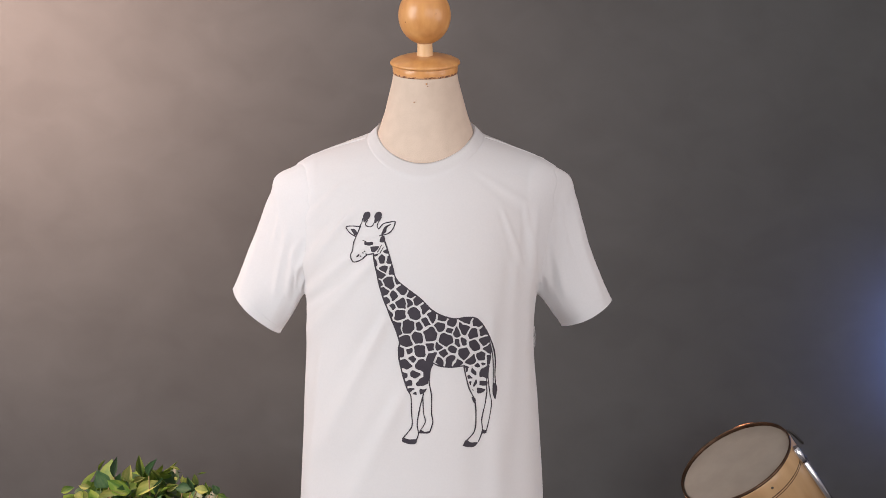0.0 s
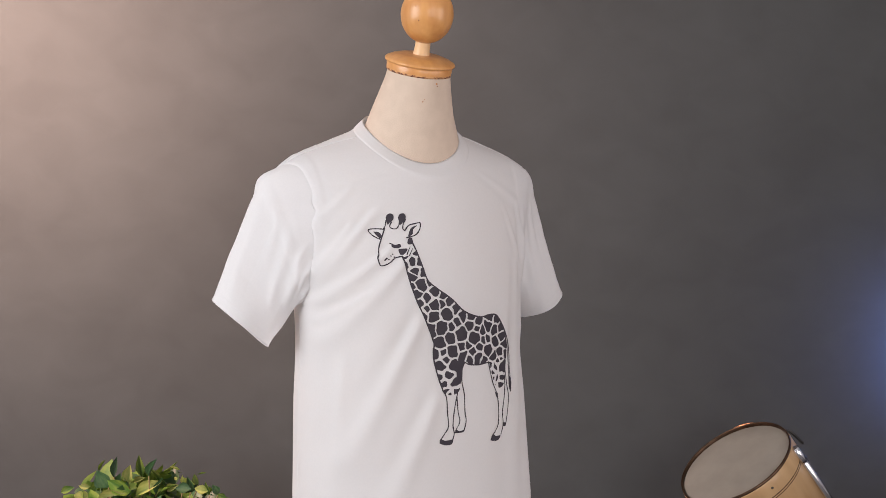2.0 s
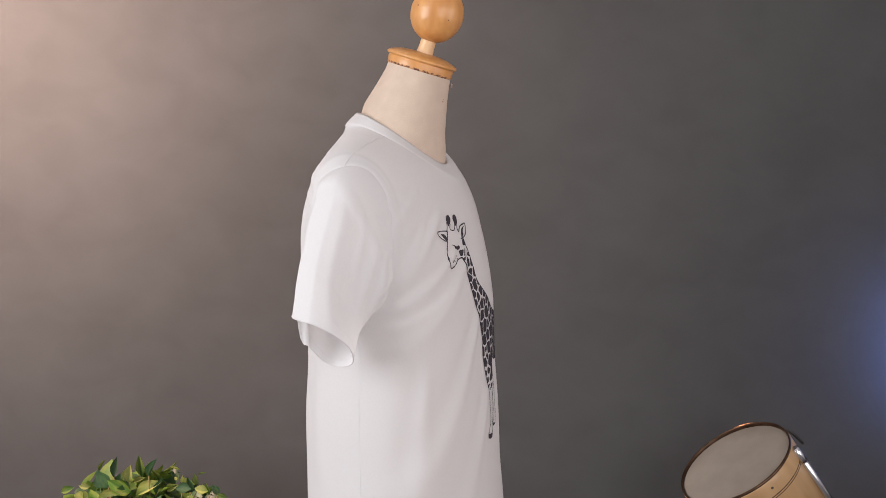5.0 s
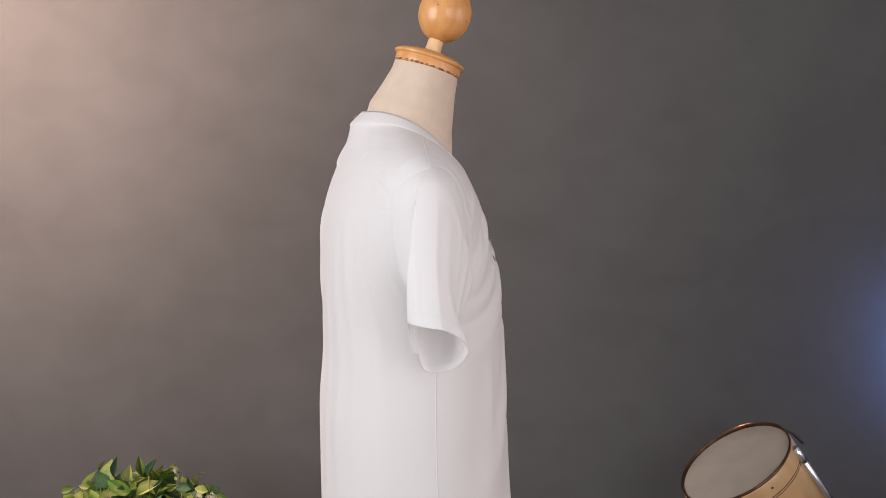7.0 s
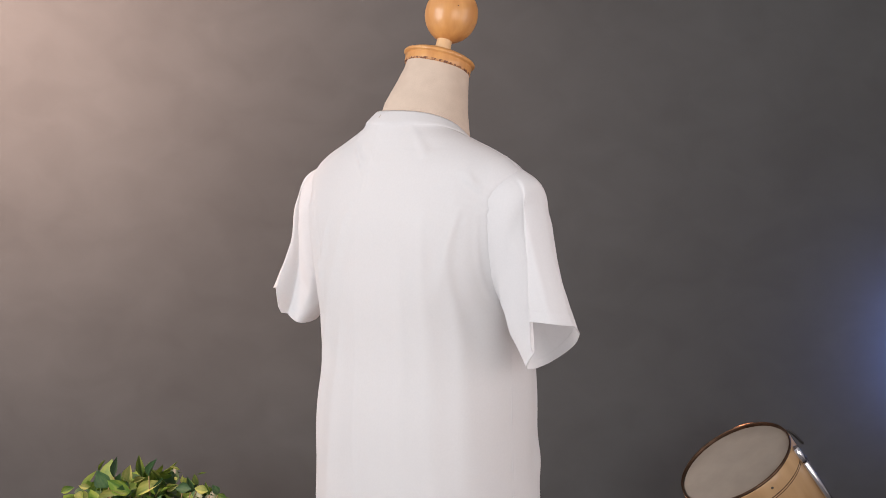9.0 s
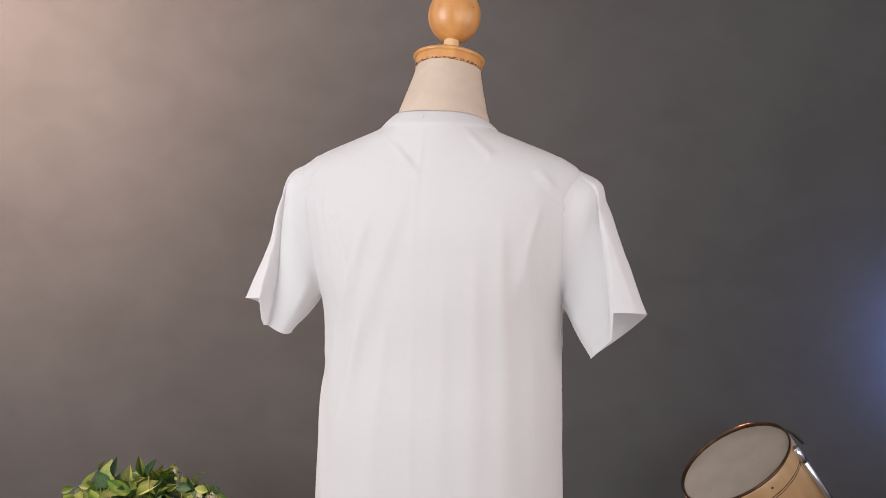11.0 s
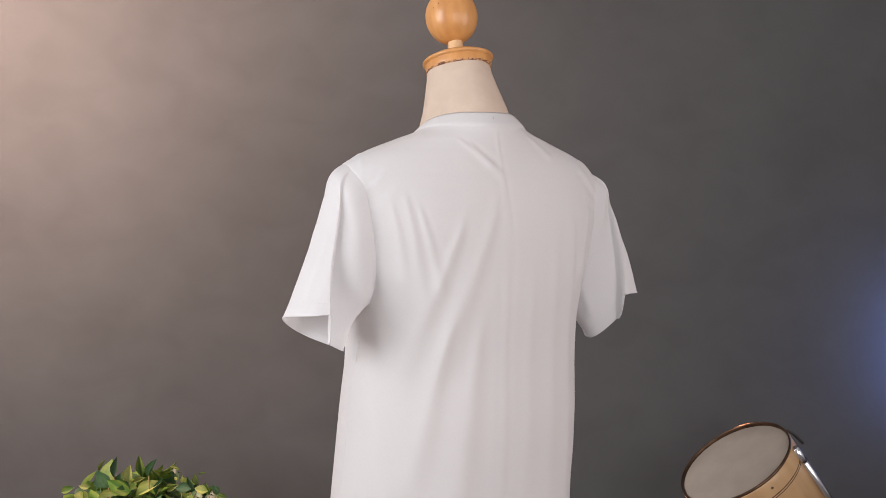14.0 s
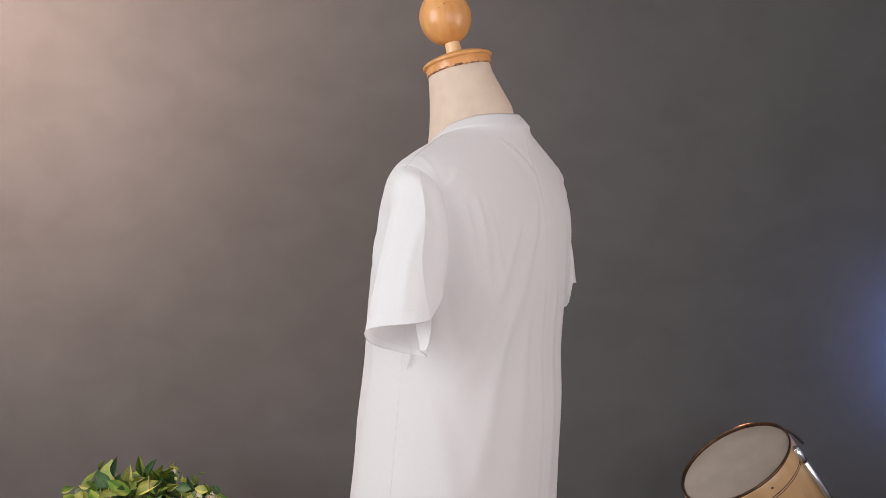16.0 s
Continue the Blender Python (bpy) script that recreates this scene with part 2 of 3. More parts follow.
shirt = tagged(new("t_shirt"), "white cotton crew-neck t-shirt with a black giraffe print", "t-shirt")
NP, NV = 360, 210
body_v = trunk_points(NP, NV).reshape(-1, 3)
body_f = grid_faces(NV, NP)


def make_collar():
    v, rows = [], 9
    phi = np.linspace(0, 2 * math.pi, 120, endpoint=False)
    for i in range(rows):
        u = i / (rows - 1)
        p = neckline(phi, -0.02 + 1.12 * u)
        lift = 0.0007 * math.sin(math.pi * min(1, max(0, u))) ** 0.5 + 0.0005
        if u > 0.9:
            lift = -0.0012
        p[:, 2] += EYE + lift * 0.8
        p[:, 0] += lift * np.sin(phi) * 0.6
        p[:, 1] -= lift * np.cos(phi) * 0.6
        v.append(p)
    inner = neckline(phi, 0.0)
    inner[:, 2] += EYE - 0.02
    inner[:, 0] -= 0.002 * np.sin(phi)
    inner[:, 1] += 0.002 * np.cos(phi)
    v.insert(0, inner)
    return mesh_ob("collar", np.concatenate(v), grid_faces(len(v), 120), COTTON, shirt, "ribbed white collar band")


make_collar()

# sleeves: tables from shoulder to hem of the upper and the lower edge (out from the middle, height, depth) and the half depth
S_T = (0.0, 0.15, 0.35, 0.65, 1.0)
RIGHT = dict(ux=(0.200, 0.2665, 0.2870, 0.3235, 0.357), uz=(-0.002, -0.0250, -0.0650, -0.1566, -0.2409), lx=(0.17, 0.204, 0.2198, 0.2392, 0.2653), lz=(-0.214, -0.234, -0.2486, -0.279, -0.321),
             uy=(0.06, 0.067, 0.0651, 0.0717, 0.0695), ly=(0.06, 0.0424, 0.0462, 0.0571, 0.0574), hy=(0.06, 0.0540, 0.0500, 0.0420, 0.0423))
LEFT = dict(ux=(0.200, 0.2544, 0.2751, 0.3036, 0.3446), uz=(-0.002, -0.0175, -0.0629, -0.1564, -0.2526), lx=(0.17, 0.1899, 0.2074, 0.23, 0.2546), lz=(-0.214, -0.2273, -0.2407, -0.2659, -0.3062),
            uy=(0.06, 0.085, 0.0893, 0.0819, 0.0922), ly=(0.06, 0.0743, 0.0871, 0.0904, 0.1183), hy=(0.06, 0.056, 0.054, 0.050, 0.0475))


SLEEVE_CREASES = [(3.9, 0.05, 3.5, 0.35, 0.07, 0.0028), (4.2, 0.04, 3.75, 0.42, 0.08, 0.0030), (4.55, 0.05, 4.2, 0.30, 0.07, 0.0026), (3.45, 0.10, 3.3, 0.45, 0.08, 0.0026), (2.7, 0.06, 2.9, 0.40, 0.09, 0.0024),
                  (4.3, 0.12, 3.9, 0.6, 0.16, 0.0040), (4.75, 0.1, 4.35, 0.75, 0.15, 0.0035), (5.2, 0.12, 4.9, 0.55, 0.13, 0.0025), (3.6, 0.15, 3.4, 0.9, 0.18, 0.0035),
                  (5.7, 0.3, 5.5, 1.05, 0.2, 0.0022), (2.3, 0.2, 2.5, 0.8, 0.2, 0.0030), (0.7, 0.35, 0.8, 1.05, 0.16, 0.0018)]


def grid_normals(p):
    """Outward normals of a closed grid of rings."""
    du = np.roll(p, -1, 1) - np.roll(p, 1, 1)
    dv = np.gradient(p, axis=0)
    n = np.cross(du, dv)
    n /= np.linalg.norm(n, axis=-1, keepdims=True) + 1e-12
    inward = ((p - p.mean(1, keepdims=True)) * n).sum(-1).mean() < 0
    return -n if inward else n


def sleeve_points(side, table, rows, seg):
    t = np.linspace(0, 1, rows)[:, None]
    a = np.linspace(0, 2 * math.pi, seg, endpoint=False)[None, :]
    g = {k: curve_at(t, S_T, v) for k, v in table.items()}
    c, s = np.cos(a), np.sin(a)
    # behind, the root is boxy and runs on from the trunk's back
    e = np.where(s > 0, 0.9 - 0.12 * (1 - np.clip(t / 0.8, 0, 1)) * np.clip((0.5 - c) / 0.6, 0, 1), 0.9) + np.where(s > 0, 0.25, 0.45) * np.clip(c, 0, 1)
    ec = np.where((s > 0) & (c < 0), 0.8 + 0.2 * np.clip(t / 0.8, 0, 1), 1.0)
    c, s = np.sign(c) * np.abs(c) ** ec, np.sign(s) * np.abs(s) ** e
    A0 = 0.25 + 1.58 * t if side > 0 else 0.20 + 1.50 * t
    # the pleat behind: the outer panel, with a level hem, overhangs the one under it
    grow = np.clip((t - 0.10) / 0.6, 0, 1)
    panel = np.clip((A0 - a) / 0.09, 0, 1)
    panel = panel * panel * (3 - 2 * panel)
    x = (g["ux"] + g["lx"]) / 2 + (g["ux"] - g["lx"]) / 2 * c
    z = (g["uz"] + g["lz"]) / 2 + (g["uz"] - g["lz"]) / 2 * (c + (1 - c) * 0.94 * panel * grow)
    y = (g["uy"] + g["ly"]) / 2 + (g["uy"] - g["ly"]) / 2 * c + g["hy"] * s * np.where(s < 0, 1 - 0.32 * np.clip(t / 0.15, 0, 1) * np.clip((1 - t) / 0.3, 0, 1) * np.clip(c + 0.6, 0, 1), 1)
    d = a - A0 - 0.03
    sharp = np.clip((t - 0.03) / 0.32, 0, 1)
    pleat = np.where(d < 0, np.exp(-(d / 0.035) ** 2), np.exp(-(d / 0.95) ** 2)) * np.clip((t - 0.05) / 0.8, 0, 1) * np.where(s > -0.3, 1, 0)
    y = y + 0.003 * panel * np.sin(np.clip(a / A0, 0, 1) * math.pi) * grow - (0.018 if side > 0 else 0.012) * pleat + 0.005 * sharp * np.exp(-np.clip(A0 - 0.04 - a, 0, 9) / 0.35) * panel
    y = y + 0.0025 * np.sin(3 * a + 3.0 * t + side) * t * np.where(a > math.pi, np.sin(a) ** 2, 0)
    z = z + 0.002 * np.sin(2 * a + side) * t + (0.018 if side > 0 else 0.004) * panel * grow * np.clip(a / A0, 0, 1) * np.clip((t - 0.5) / 0.5, 0, 1)
    z = z - (0.008 if side < 0 else 0.003) * np.clip((t - 0.5) / 0.5, 0, 1) * np.where(a > math.pi, np.sin(a) ** 2, 0)      # the hem sags in front
    p = np.stack([MID + side * x, y, z + EYE], -1)
    # creases: start and end (turn round the sleeve, way down it), half width, height
    out = np.zeros(p.shape[:2])
    for a0, t0, a1, t1, w, h in SLEEVE_CREASES:
        along = np.clip((t - t0) / (t1 - t0), 0, 1)
        out += h * np.exp(-(((a - a0 - (a1 - a0) * along) / w) ** 2)) * np.clip((t - t0) * 9, 0, 1) * np.clip((t1 - t) * 6, 0, 1)
    out += np.array([0.0012 * noise.noise(Vector(q) * 16 + Vector((side, 0, 0))) + 0.0006 * noise.noise(Vector(q) * 38) for q in p.reshape(-1, 3)]).reshape(out.shape)
    return p + grid_normals(p) * out[..., None]


def fillet(points, normals, other, k):
    """Moves points outwards where another surface comes near, so that the two meet in a soft valley."""
    out = []
    for p, n in zip(points, normals):
        hit = other.find_nearest(Vector(p), k)
        lift = 0.0
        if hit[0] is not None:
            lift = k / 4 * (1 - hit[3] / k) ** 2
        out.append(Vector(p) + Vector(n) * lift)
    return np.array([tuple(q) for q in out])


def set_in(side, p, tree):
    """Draws a sleeve's root on to the trunk along the armhole, from where it runs smoothly into the sleeve."""
    start = Vector((MID + side * 0.09, 0.055, EYE - 0.12))
    root = []
    for k in range(p.shape[1]):
        a = 2 * math.pi * k / p.shape[1]
        goal = Vector((MID + side * (0.207 - 0.007 * math.cos(a) + 0.012 * math.sin(a) ** 2), 0.055 + 0.080 * math.sin(a), EYE - 0.12 + 0.118 * math.cos(a)))
        hit = tree.ray_cast(start, (goal - start).normalized())
        root.append(tuple(hit[0] - (goal - start).normalized() * 0.003))
    root = np.array(root)
    for _ in range(6):
        root = (np.roll(root, 1, 0) + root + np.roll(root, -1, 0)) / 3
    way = np.linspace(0, 1, p.shape[0])[:, None]
    shift = (root - p[0])[None]
    depth, rest = np.clip(1 - way / 0.6, 0, 1) ** 2, np.clip(1 - way / 0.14, 0, 1) ** 2
    return p + shift * np.stack([rest, depth, rest], -1)


ROWS, SEG, SOFT = 70, 300, 0.010
sleeve_f = grid_faces(ROWS, SEG)
trunk_p = body_v.reshape(NV, NP, 3)
trunk_tree = BVHTree.FromPolygons([tuple(q) for q in body_v], body_f)
sleeve_p = {side: set_in(side, sleeve_points(side, table, ROWS, SEG), trunk_tree) for side, table in ((-1, RIGHT), (1, LEFT))}
new_sleeve = {}
for side, p in sleeve_p.items():
    new_sleeve[side] = fillet(p.reshape(-1, 3), grid_normals(p).reshape(-1, 3), trunk_tree, SOFT).reshape(p.shape)
    way = np.linspace(0, 1, ROWS)
    keep = np.maximum(np.clip((way - 0.45) / 0.25, 0, 1), np.clip(1 - way / 0.15, 0, 1))[:, None, None]
    new_sleeve[side] = new_sleeve[side] * (1 - keep) + p * keep
    tree = BVHTree.FromPolygons([tuple(q) for q in p[: ROWS // 2].reshape(-1, 3)], grid_faces(ROWS // 2, SEG))
    body_v = fillet(body_v, grid_normals(trunk_p).reshape(-1, 3), tree, SOFT)
shirt_body = mesh_ob("shirt_body", body_v, body_f, COTTON, shirt)


def make_sleeve(side):
    rows, p = ROWS, new_sleeve[side]
    ob = mesh_ob("sleeve", p.reshape(-1, 3), sleeve_f if side > 0 else [q[::-1] for q in sleeve_f], COTTON, shirt)
    # the turned hem thickens the sleeve's edge
    edge = p[-1]
    v, f = tube([tuple(q) for q in list(edge) + [edge[0]]], 0.0009, 6)
    mesh_ob("hem", v, f, COTTON, ob)
    # the hem's stitched line, 20 mm above the edge
    line = p[round(rows * 0.91)]
    c = line.mean(0)
    v, f = tube([tuple(c + (q - c) * 0.9997) for q in list(line) + [line[0]]], 0.00035, 5)
    mesh_ob("hem_stitch", v, f, COTTON, ob)


make_sleeve(-1)
make_sleeve(1)


def make_seam(points, r=0.0012):
    points = [(p[0] + (MID - p[0]) * 0.003, p[1] + (0.05 - p[1]) * 0.003, p[2]) for p in points]
    v, f = tube([tuple(p) for p in points], r, 6)
    return mesh_ob("seam", v, f, COTTON, shirt)


# the armhole seams, where the sleeves leave the trunk
for side, p in sleeve_p.items():
    ring = []
    for k in range(SEG):
        for i in range(ROWS - 20):
            q = Vector(p[i, k])
            hit, n, _, far = trunk_tree.find_nearest(q)
            if (q - hit).dot(n if n.dot(hit - Vector((MID, 0.05, hit.z))) > 0 else -n) > 0.0012:
                ring.append(tuple(new_sleeve[side][i, k]))
                break
    ring = np.array(ring)
    for _ in range(30):
        ring = (np.roll(ring, 1, 0) + ring + np.roll(ring, -1, 0)) / 3
    make_seam(np.concatenate([ring, ring[:1]]), 0.0006)

trunk_grid = body_v.reshape(NV, NP, 3)
for col in (NP // 4, 3 * NP // 4):
    make_seam(trunk_grid[112:, col], 0.0013)          # down the flank
    make_seam(trunk_grid[4:66, col + 3], 0.0014)      # along the shoulder

# loose threads under the left sleeve and the stitch of the neck label
for end in ((0.2055, 0.061, -0.338), (0.2050, 0.070, -0.330)):
    v, f = tube([(MID + 0.204, 0.068, EYE - 0.300), (MID + 0.2055, 0.066, EYE - 0.316), (MID + end[0], end[1], EYE + end[2])], 0.0006, 6)
    mesh_ob("loose_thread", v, f, COTTON, shirt)
v, f = tube([(MID + 0.002, 0.1485, EYE + 0.0745), (MID + 0.002, 0.1535, EYE + 0.0690)], 0.00028, 6)
mesh_ob("label_stitch", v, f, LINEN, shirt, "short beige stitch of the neck label")

# ---- the print: a standing giraffe, drawn in a field of units that are then laid on the chest ----
def smooth_line(pts, n=8):
    p = [Vector(q) for q in pts]
    out = []
    for i in range(len(p) - 1):
        a, b, c, d = p[max(i - 1, 0)], p[i], p[i + 1], p[min(i + 2, len(p) - 1)]
        for k in range(n):
            t = k / n
            out.append(0.5 * (2 * b + (c - a) * t + (2 * a - 5 * b + 4 * c - d) * t * t + (3 * b - a - 3 * c + d) * t**3))
    out.append(p[-1])
    return np.array([tuple(q) for q in out])


class Drawing:
    """A field that is positive where there is ink."""

    def __init__(self, x0, x1, y0, y1, step):
        self.x, self.y = np.meshgrid(np.arange(x0, x1, step), np.arange(y0, y1, step))
        self.ink = np.full(self.x.shape, -9.0)

    def near(self, pts, pad):
        lo, hi = pts.min(0) - pad, pts.max(0) + pad
        ys = np.where((self.y[:, 0] >= lo[1]) & (self.y[:, 0] <= hi[1]))[0]
        xs = np.where((self.x[0] >= lo[0]) & (self.x[0] <= hi[0]))[0]
        return slice(ys[0], ys[-1] + 1), slice(xs[0], xs[-1] + 1)

    def line(self, pts, wide=2.6, taper=False):
        p = smooth_line(pts, 5)
        box_ = self.near(p, 8)
        x, y = self.x[box_], self.y[box_]
        best = np.full(x.shape, -9.0)
        for i, (a, b) in enumerate(zip(p[:-1], p[1:])):
            d = b - a
            t = np.clip(((x - a[0]) * d[0] + (y - a[1]) * d[1]) / (d @ d + 1e-9), 0, 1)
            w = 0.39 * wide * (1 - 0.7 * i / len(p) if taper else 1 + 0.14 * math.sin(0.9 * i))
            best = np.maximum(best, w - np.hypot(x - a[0] - t * d[0], y - a[1] - t * d[1]))
        self.ink[box_] = np.maximum(self.ink[box_], best)

    def inside(self, p, x, y):
        """The signed distance to a closed outline, positive within."""
        dist, odd = np.full(x.shape, 99.0), np.zeros(x.shape, bool)
        for a, b in zip(p, np.roll(p, -1, 0)):
            d = b - a
            t = np.clip(((x - a[0]) * d[0] + (y - a[1]) * d[1]) / (d @ d + 1e-9), 0, 1)
            dist = np.minimum(dist, np.hypot(x - a[0] - t * d[0], y - a[1] - t * d[1]))
            if a[1] != b[1]:
                odd ^= ((a[1] > y) != (b[1] > y)) & (x < (b[0] - a[0]) * (y - a[1]) / (b[1] - a[1]) + a[0])
        return np.where(odd, dist, -dist)

    def fill(self, pts, soft=True):
        p = smooth_line(list(pts) + [pts[0]], 5)[:-1] if soft else np.array(pts, float)
        box_ = self.near(p, 5)
        self.ink[box_] = np.maximum(self.ink[box_], self.inside(p, self.x[box_], self.y[box_]))

    def patches(self, outline, seeds, gap):
        """Rounded patches about seeds (x, y, size), with pale joints between them."""
        p = smooth_line(list(outline) + [outline[0]], 4)[:-1]
        box_ = self.near(p, 2)
        x, y = self.x[box_], self.y[box_]
        within = self.inside(p, x, y)
        wave = np.array([noise.noise(Vector((u * 0.11, v * 0.11, 0))) for u, v in zip(x.ravel(), y.ravel())]).reshape(x.shape)
        sway = np.array([noise.noise(Vector((u * 0.11, v * 0.11, 9))) for u, v in zip(x.ravel(), y.ravel())]).reshape(x.shape)
        x, y = x + 2.4 * wave, y + 2.4 * sway
        s = np.array(seeds, float)
        d = (x[..., None] - s[:, 0]) ** 2 + (y[..., None] - s[:, 1]) ** 2 - s[:, 2] ** 2
        first = np.argmin(d, -1)
        s1 = s[first]
        edge = np.full(x.shape, 99.0)
        own = np.random.RandomState(4).uniform(-0.5, 0.6, len(s))
        for k in range(len(s)):
            v = s1 - s[k]
            n = np.maximum(np.hypot(v[..., 0], v[..., 1]), 1e-6)
            h = ((x - (s1[..., 0] + s[k, 0]) / 2) * v[..., 0] + (y - (s1[..., 1] + s[k, 1]) / 2) * v[..., 1]) / n + (s1[..., 2] ** 2 - s[k, 2] ** 2) / (2 * n)
            h = np.where(first == k, 99.0, h - own[first])
            m = np.clip(2.2 - np.abs(edge - h), 0, None)     # rounds the corners
            edge = np.minimum(edge, h) - m * m / 8.8
        self.ink[box_] = np.maximum(self.ink[box_], np.minimum(edge - np.where(y > 652, 0.8, 0.5) * gap, within))


# the coat's patches: place and size in the drawing
NECK_PATCHES = [(667, 448, 5), (666, 465, 5), (678, 460, 8), (691, 460, 7), (686, 442, 5), (682, 477, 6), (696, 479, 6), (676, 486, 6), (691, 500, 9), (672, 502, 6), (707, 497, 5), (681, 517, 8), (715, 513, 8),
                (701, 524, 7), (731, 520, 6), (684, 533, 7), (712, 537, 8), (729, 535, 4), (739, 532, 5), (698, 544, 5), (689, 554, 8), (711, 557, 9), (737, 554, 11), (751, 547, 4), (707, 579, 6), (725, 577, 10)]
BACK_PATCHES = [(767, 561, 6), (784, 563, 6), (756, 570, 5), (745, 576, 4), (782, 576, 7), (799, 574, 4), (799, 585, 5), (811, 587, 6), (823, 583, 9), (829, 568, 6), (843, 573, 5), (838, 591, 9), (853, 591, 4),
                (765, 592, 11), (741, 597, 9), (724, 605, 8), (791, 601, 12), (855, 606, 6), (811, 608, 4), (820, 605, 3), (841, 613, 9), (864, 621, 5)]
FLANK_PATCHES = [(803, 618, 6), (713, 623, 6), (726, 623, 5), (746, 622, 9), (765, 615, 6), (778, 614, 4), (787, 626, 6), (767, 630, 6), (823, 626, 10), (853, 634, 8), (731, 635, 6), (746, 645, 6), (780, 637, 5),
                 (799, 637, 8), (835, 638, 6), (810, 642, 4), (721, 645, 9)]
LEG_PATCHES = [(720, 663, 4), (734, 665, 6), (728, 677, 5), (743, 679, 5), (733, 689, 3), (738, 695, 3), (746, 693, 3), (838, 660, 6), (847, 650, 4), (856, 660, 8), (825, 657, 5), (832, 668, 5), (833, 680, 4),
               (841, 682, 5), (850, 683, 3), (837, 693, 3), (848, 691, 4), (862, 637, 4), (853, 647, 3)]


def draw_giraffe():
    g = Drawing(604, 886, 368, 800, 0.7)
    # neck, trunk and the tops of the legs carry the coat's patches
    coat = [(661, 452), (676, 448), (688, 443), (697, 473), (704, 495), (720, 508), (749, 530), (768, 549), (790, 560), (807, 565), (827, 563), (840, 564), (851, 572), (865, 596),
            (870, 625), (866, 655), (861, 690), (848, 699), (836, 690), (827, 664), (822, 648), (799, 650), (781, 647), (768, 640), (763, 660), (757, 690), (746, 698), (733, 697), (724, 688), (716, 665),
            (710, 640), (708, 618), (708, 598), (700, 575), (690, 550), (680, 525), (670, 490)]
    g.patches(coat, NECK_PATCHES + BACK_PATCHES + FLANK_PATCHES + LEG_PATCHES, 3.3)
    # outlines of neck, back and belly
    g.line([(662, 450), (668, 480), (674, 505), (680, 525), (690, 550), (700, 575), (708, 597), (710, 608), (708, 620), (710, 640), (716, 665), (724, 690)], 3.4)
    g.line([(679, 420), (688, 443), (697, 473), (704, 494), (720, 508), (749, 530), (768, 549), (790, 560), (807, 564), (827, 562), (840, 563), (851, 571), (865, 595), (874, 621), (877, 645)], 3.2)
    g.line([(758, 634), (770, 643), (781, 648), (799, 650), (823, 648)], 3.0)
    # tail
    g.line([(864, 597), (871, 625), (873, 650), (873, 685)], 2.2)
    g.line([(877, 645), (876, 665), (877, 685)], 2.4)
    g.fill([(872, 684), (877, 682), (880, 692), (878, 706), (876, 711), (872, 700)])
    # fore legs
    g.line([(724, 690), (730, 702), (731, 730), (732, 753), (724, 766), (715, 777)])
    g.line([(752, 697), (747, 715), (743, 735), (741, 753), (743, 768), (738, 782)])
    g.fill([(714, 782), (716, 775), (726, 778), (740, 778), (737, 786), (724, 786)])
    g.line([(763, 660), (762, 677), (766, 700), (766, 730), (768, 747), (763, 764)])
    g.line([(751, 703), (752, 730), (755, 747), (746, 762)], 2.2)
    g.fill([(743, 767), (747, 761), (754, 764), (763, 763), (761, 767)])
    g.fill([(757, 633), (769, 642), (765, 654), (761, 672), (753, 680), (752, 655)])
    # hind legs
    g.line([(822, 648), (825, 664), (831, 688), (841, 712), (843, 743), (840, 766), (828, 780)], 2.8)
    g.line([(862, 695), (859, 717), (853, 745), (854, 766), (847, 785)])
    g.fill([(820, 790), (826, 780), (834, 785), (846, 786), (840, 793), (828, 793)])
    g.line([(868, 628), (864, 664), (867, 699), (870, 717), (866, 745), (860, 770)], 2.2)
    g.line([(863, 645), (861, 675), (862, 697)], 2.2)
    g.fill([(852, 770), (854, 764), (861, 766), (859, 771)])
    g.fill([(835, 704), (842, 707), (842, 716), (838, 713)])
    # head
    g.line([(637, 402), (631, 417), (625, 432), (623, 446), (620, 454), (624, 465), (632, 465), (642, 460), (650, 453), (662, 450)], 2.6)
    for x, w in ((648, 0), (669, 1)):
        g.fill([(x - 7, 383), (x - 3, 377), (x + 4, 376), (x + 7, 381), (x + 5, 387), (x - 1, 392 + w), (x - 5, 395 + w), (x - 6, 390)])
    g.line([(641, 388), (639, 396), (635, 403)], 2.2)
    g.line([(650, 391), (646, 398), (650, 402), (657, 402), (662, 396), (664, 389)], 2.2)
    g.line([(675, 386), (670, 394), (668, 402), (671, 406)], 2.2)
    g.line([(636, 403), (623, 402), (610, 404), (617, 414), (629, 421)], 2.4)
    g.fill([(618, 407), (627, 408), (631, 414), (628, 419), (623, 414)])
    g.line([(671, 406), (679, 397), (690, 394), (700, 393), (697, 405), (688, 414), (673, 418)], 2.6)
    g.fill([(678, 409), (683, 401), (694, 397), (686, 404), (684, 412), (676, 416)])
    g.fill([(675, 420), (681, 418), (683, 427), (678, 430), (673, 428)])
    g.fill([(645, 434), (646, 428), (651, 430), (660, 429), (661, 434), (653, 436)])
    g.line([(642, 427), (648, 429)], 1.8)
    g.fill([(656, 438), (672, 437), (666, 446), (659, 447)])
    g.line([(670, 447), (677, 434)], 2.4, True)
    g.line([(674, 449), (681, 437)], 2.0, True)
    g.fill([(630, 457), (634, 452), (637, 453), (633, 457)])
    for x, y in ((642, 449), (645, 446), (648, 451), (638, 455)):
        g.line([(x, y), (x + 1.5, y + 0.5)], 2.2)
    return g


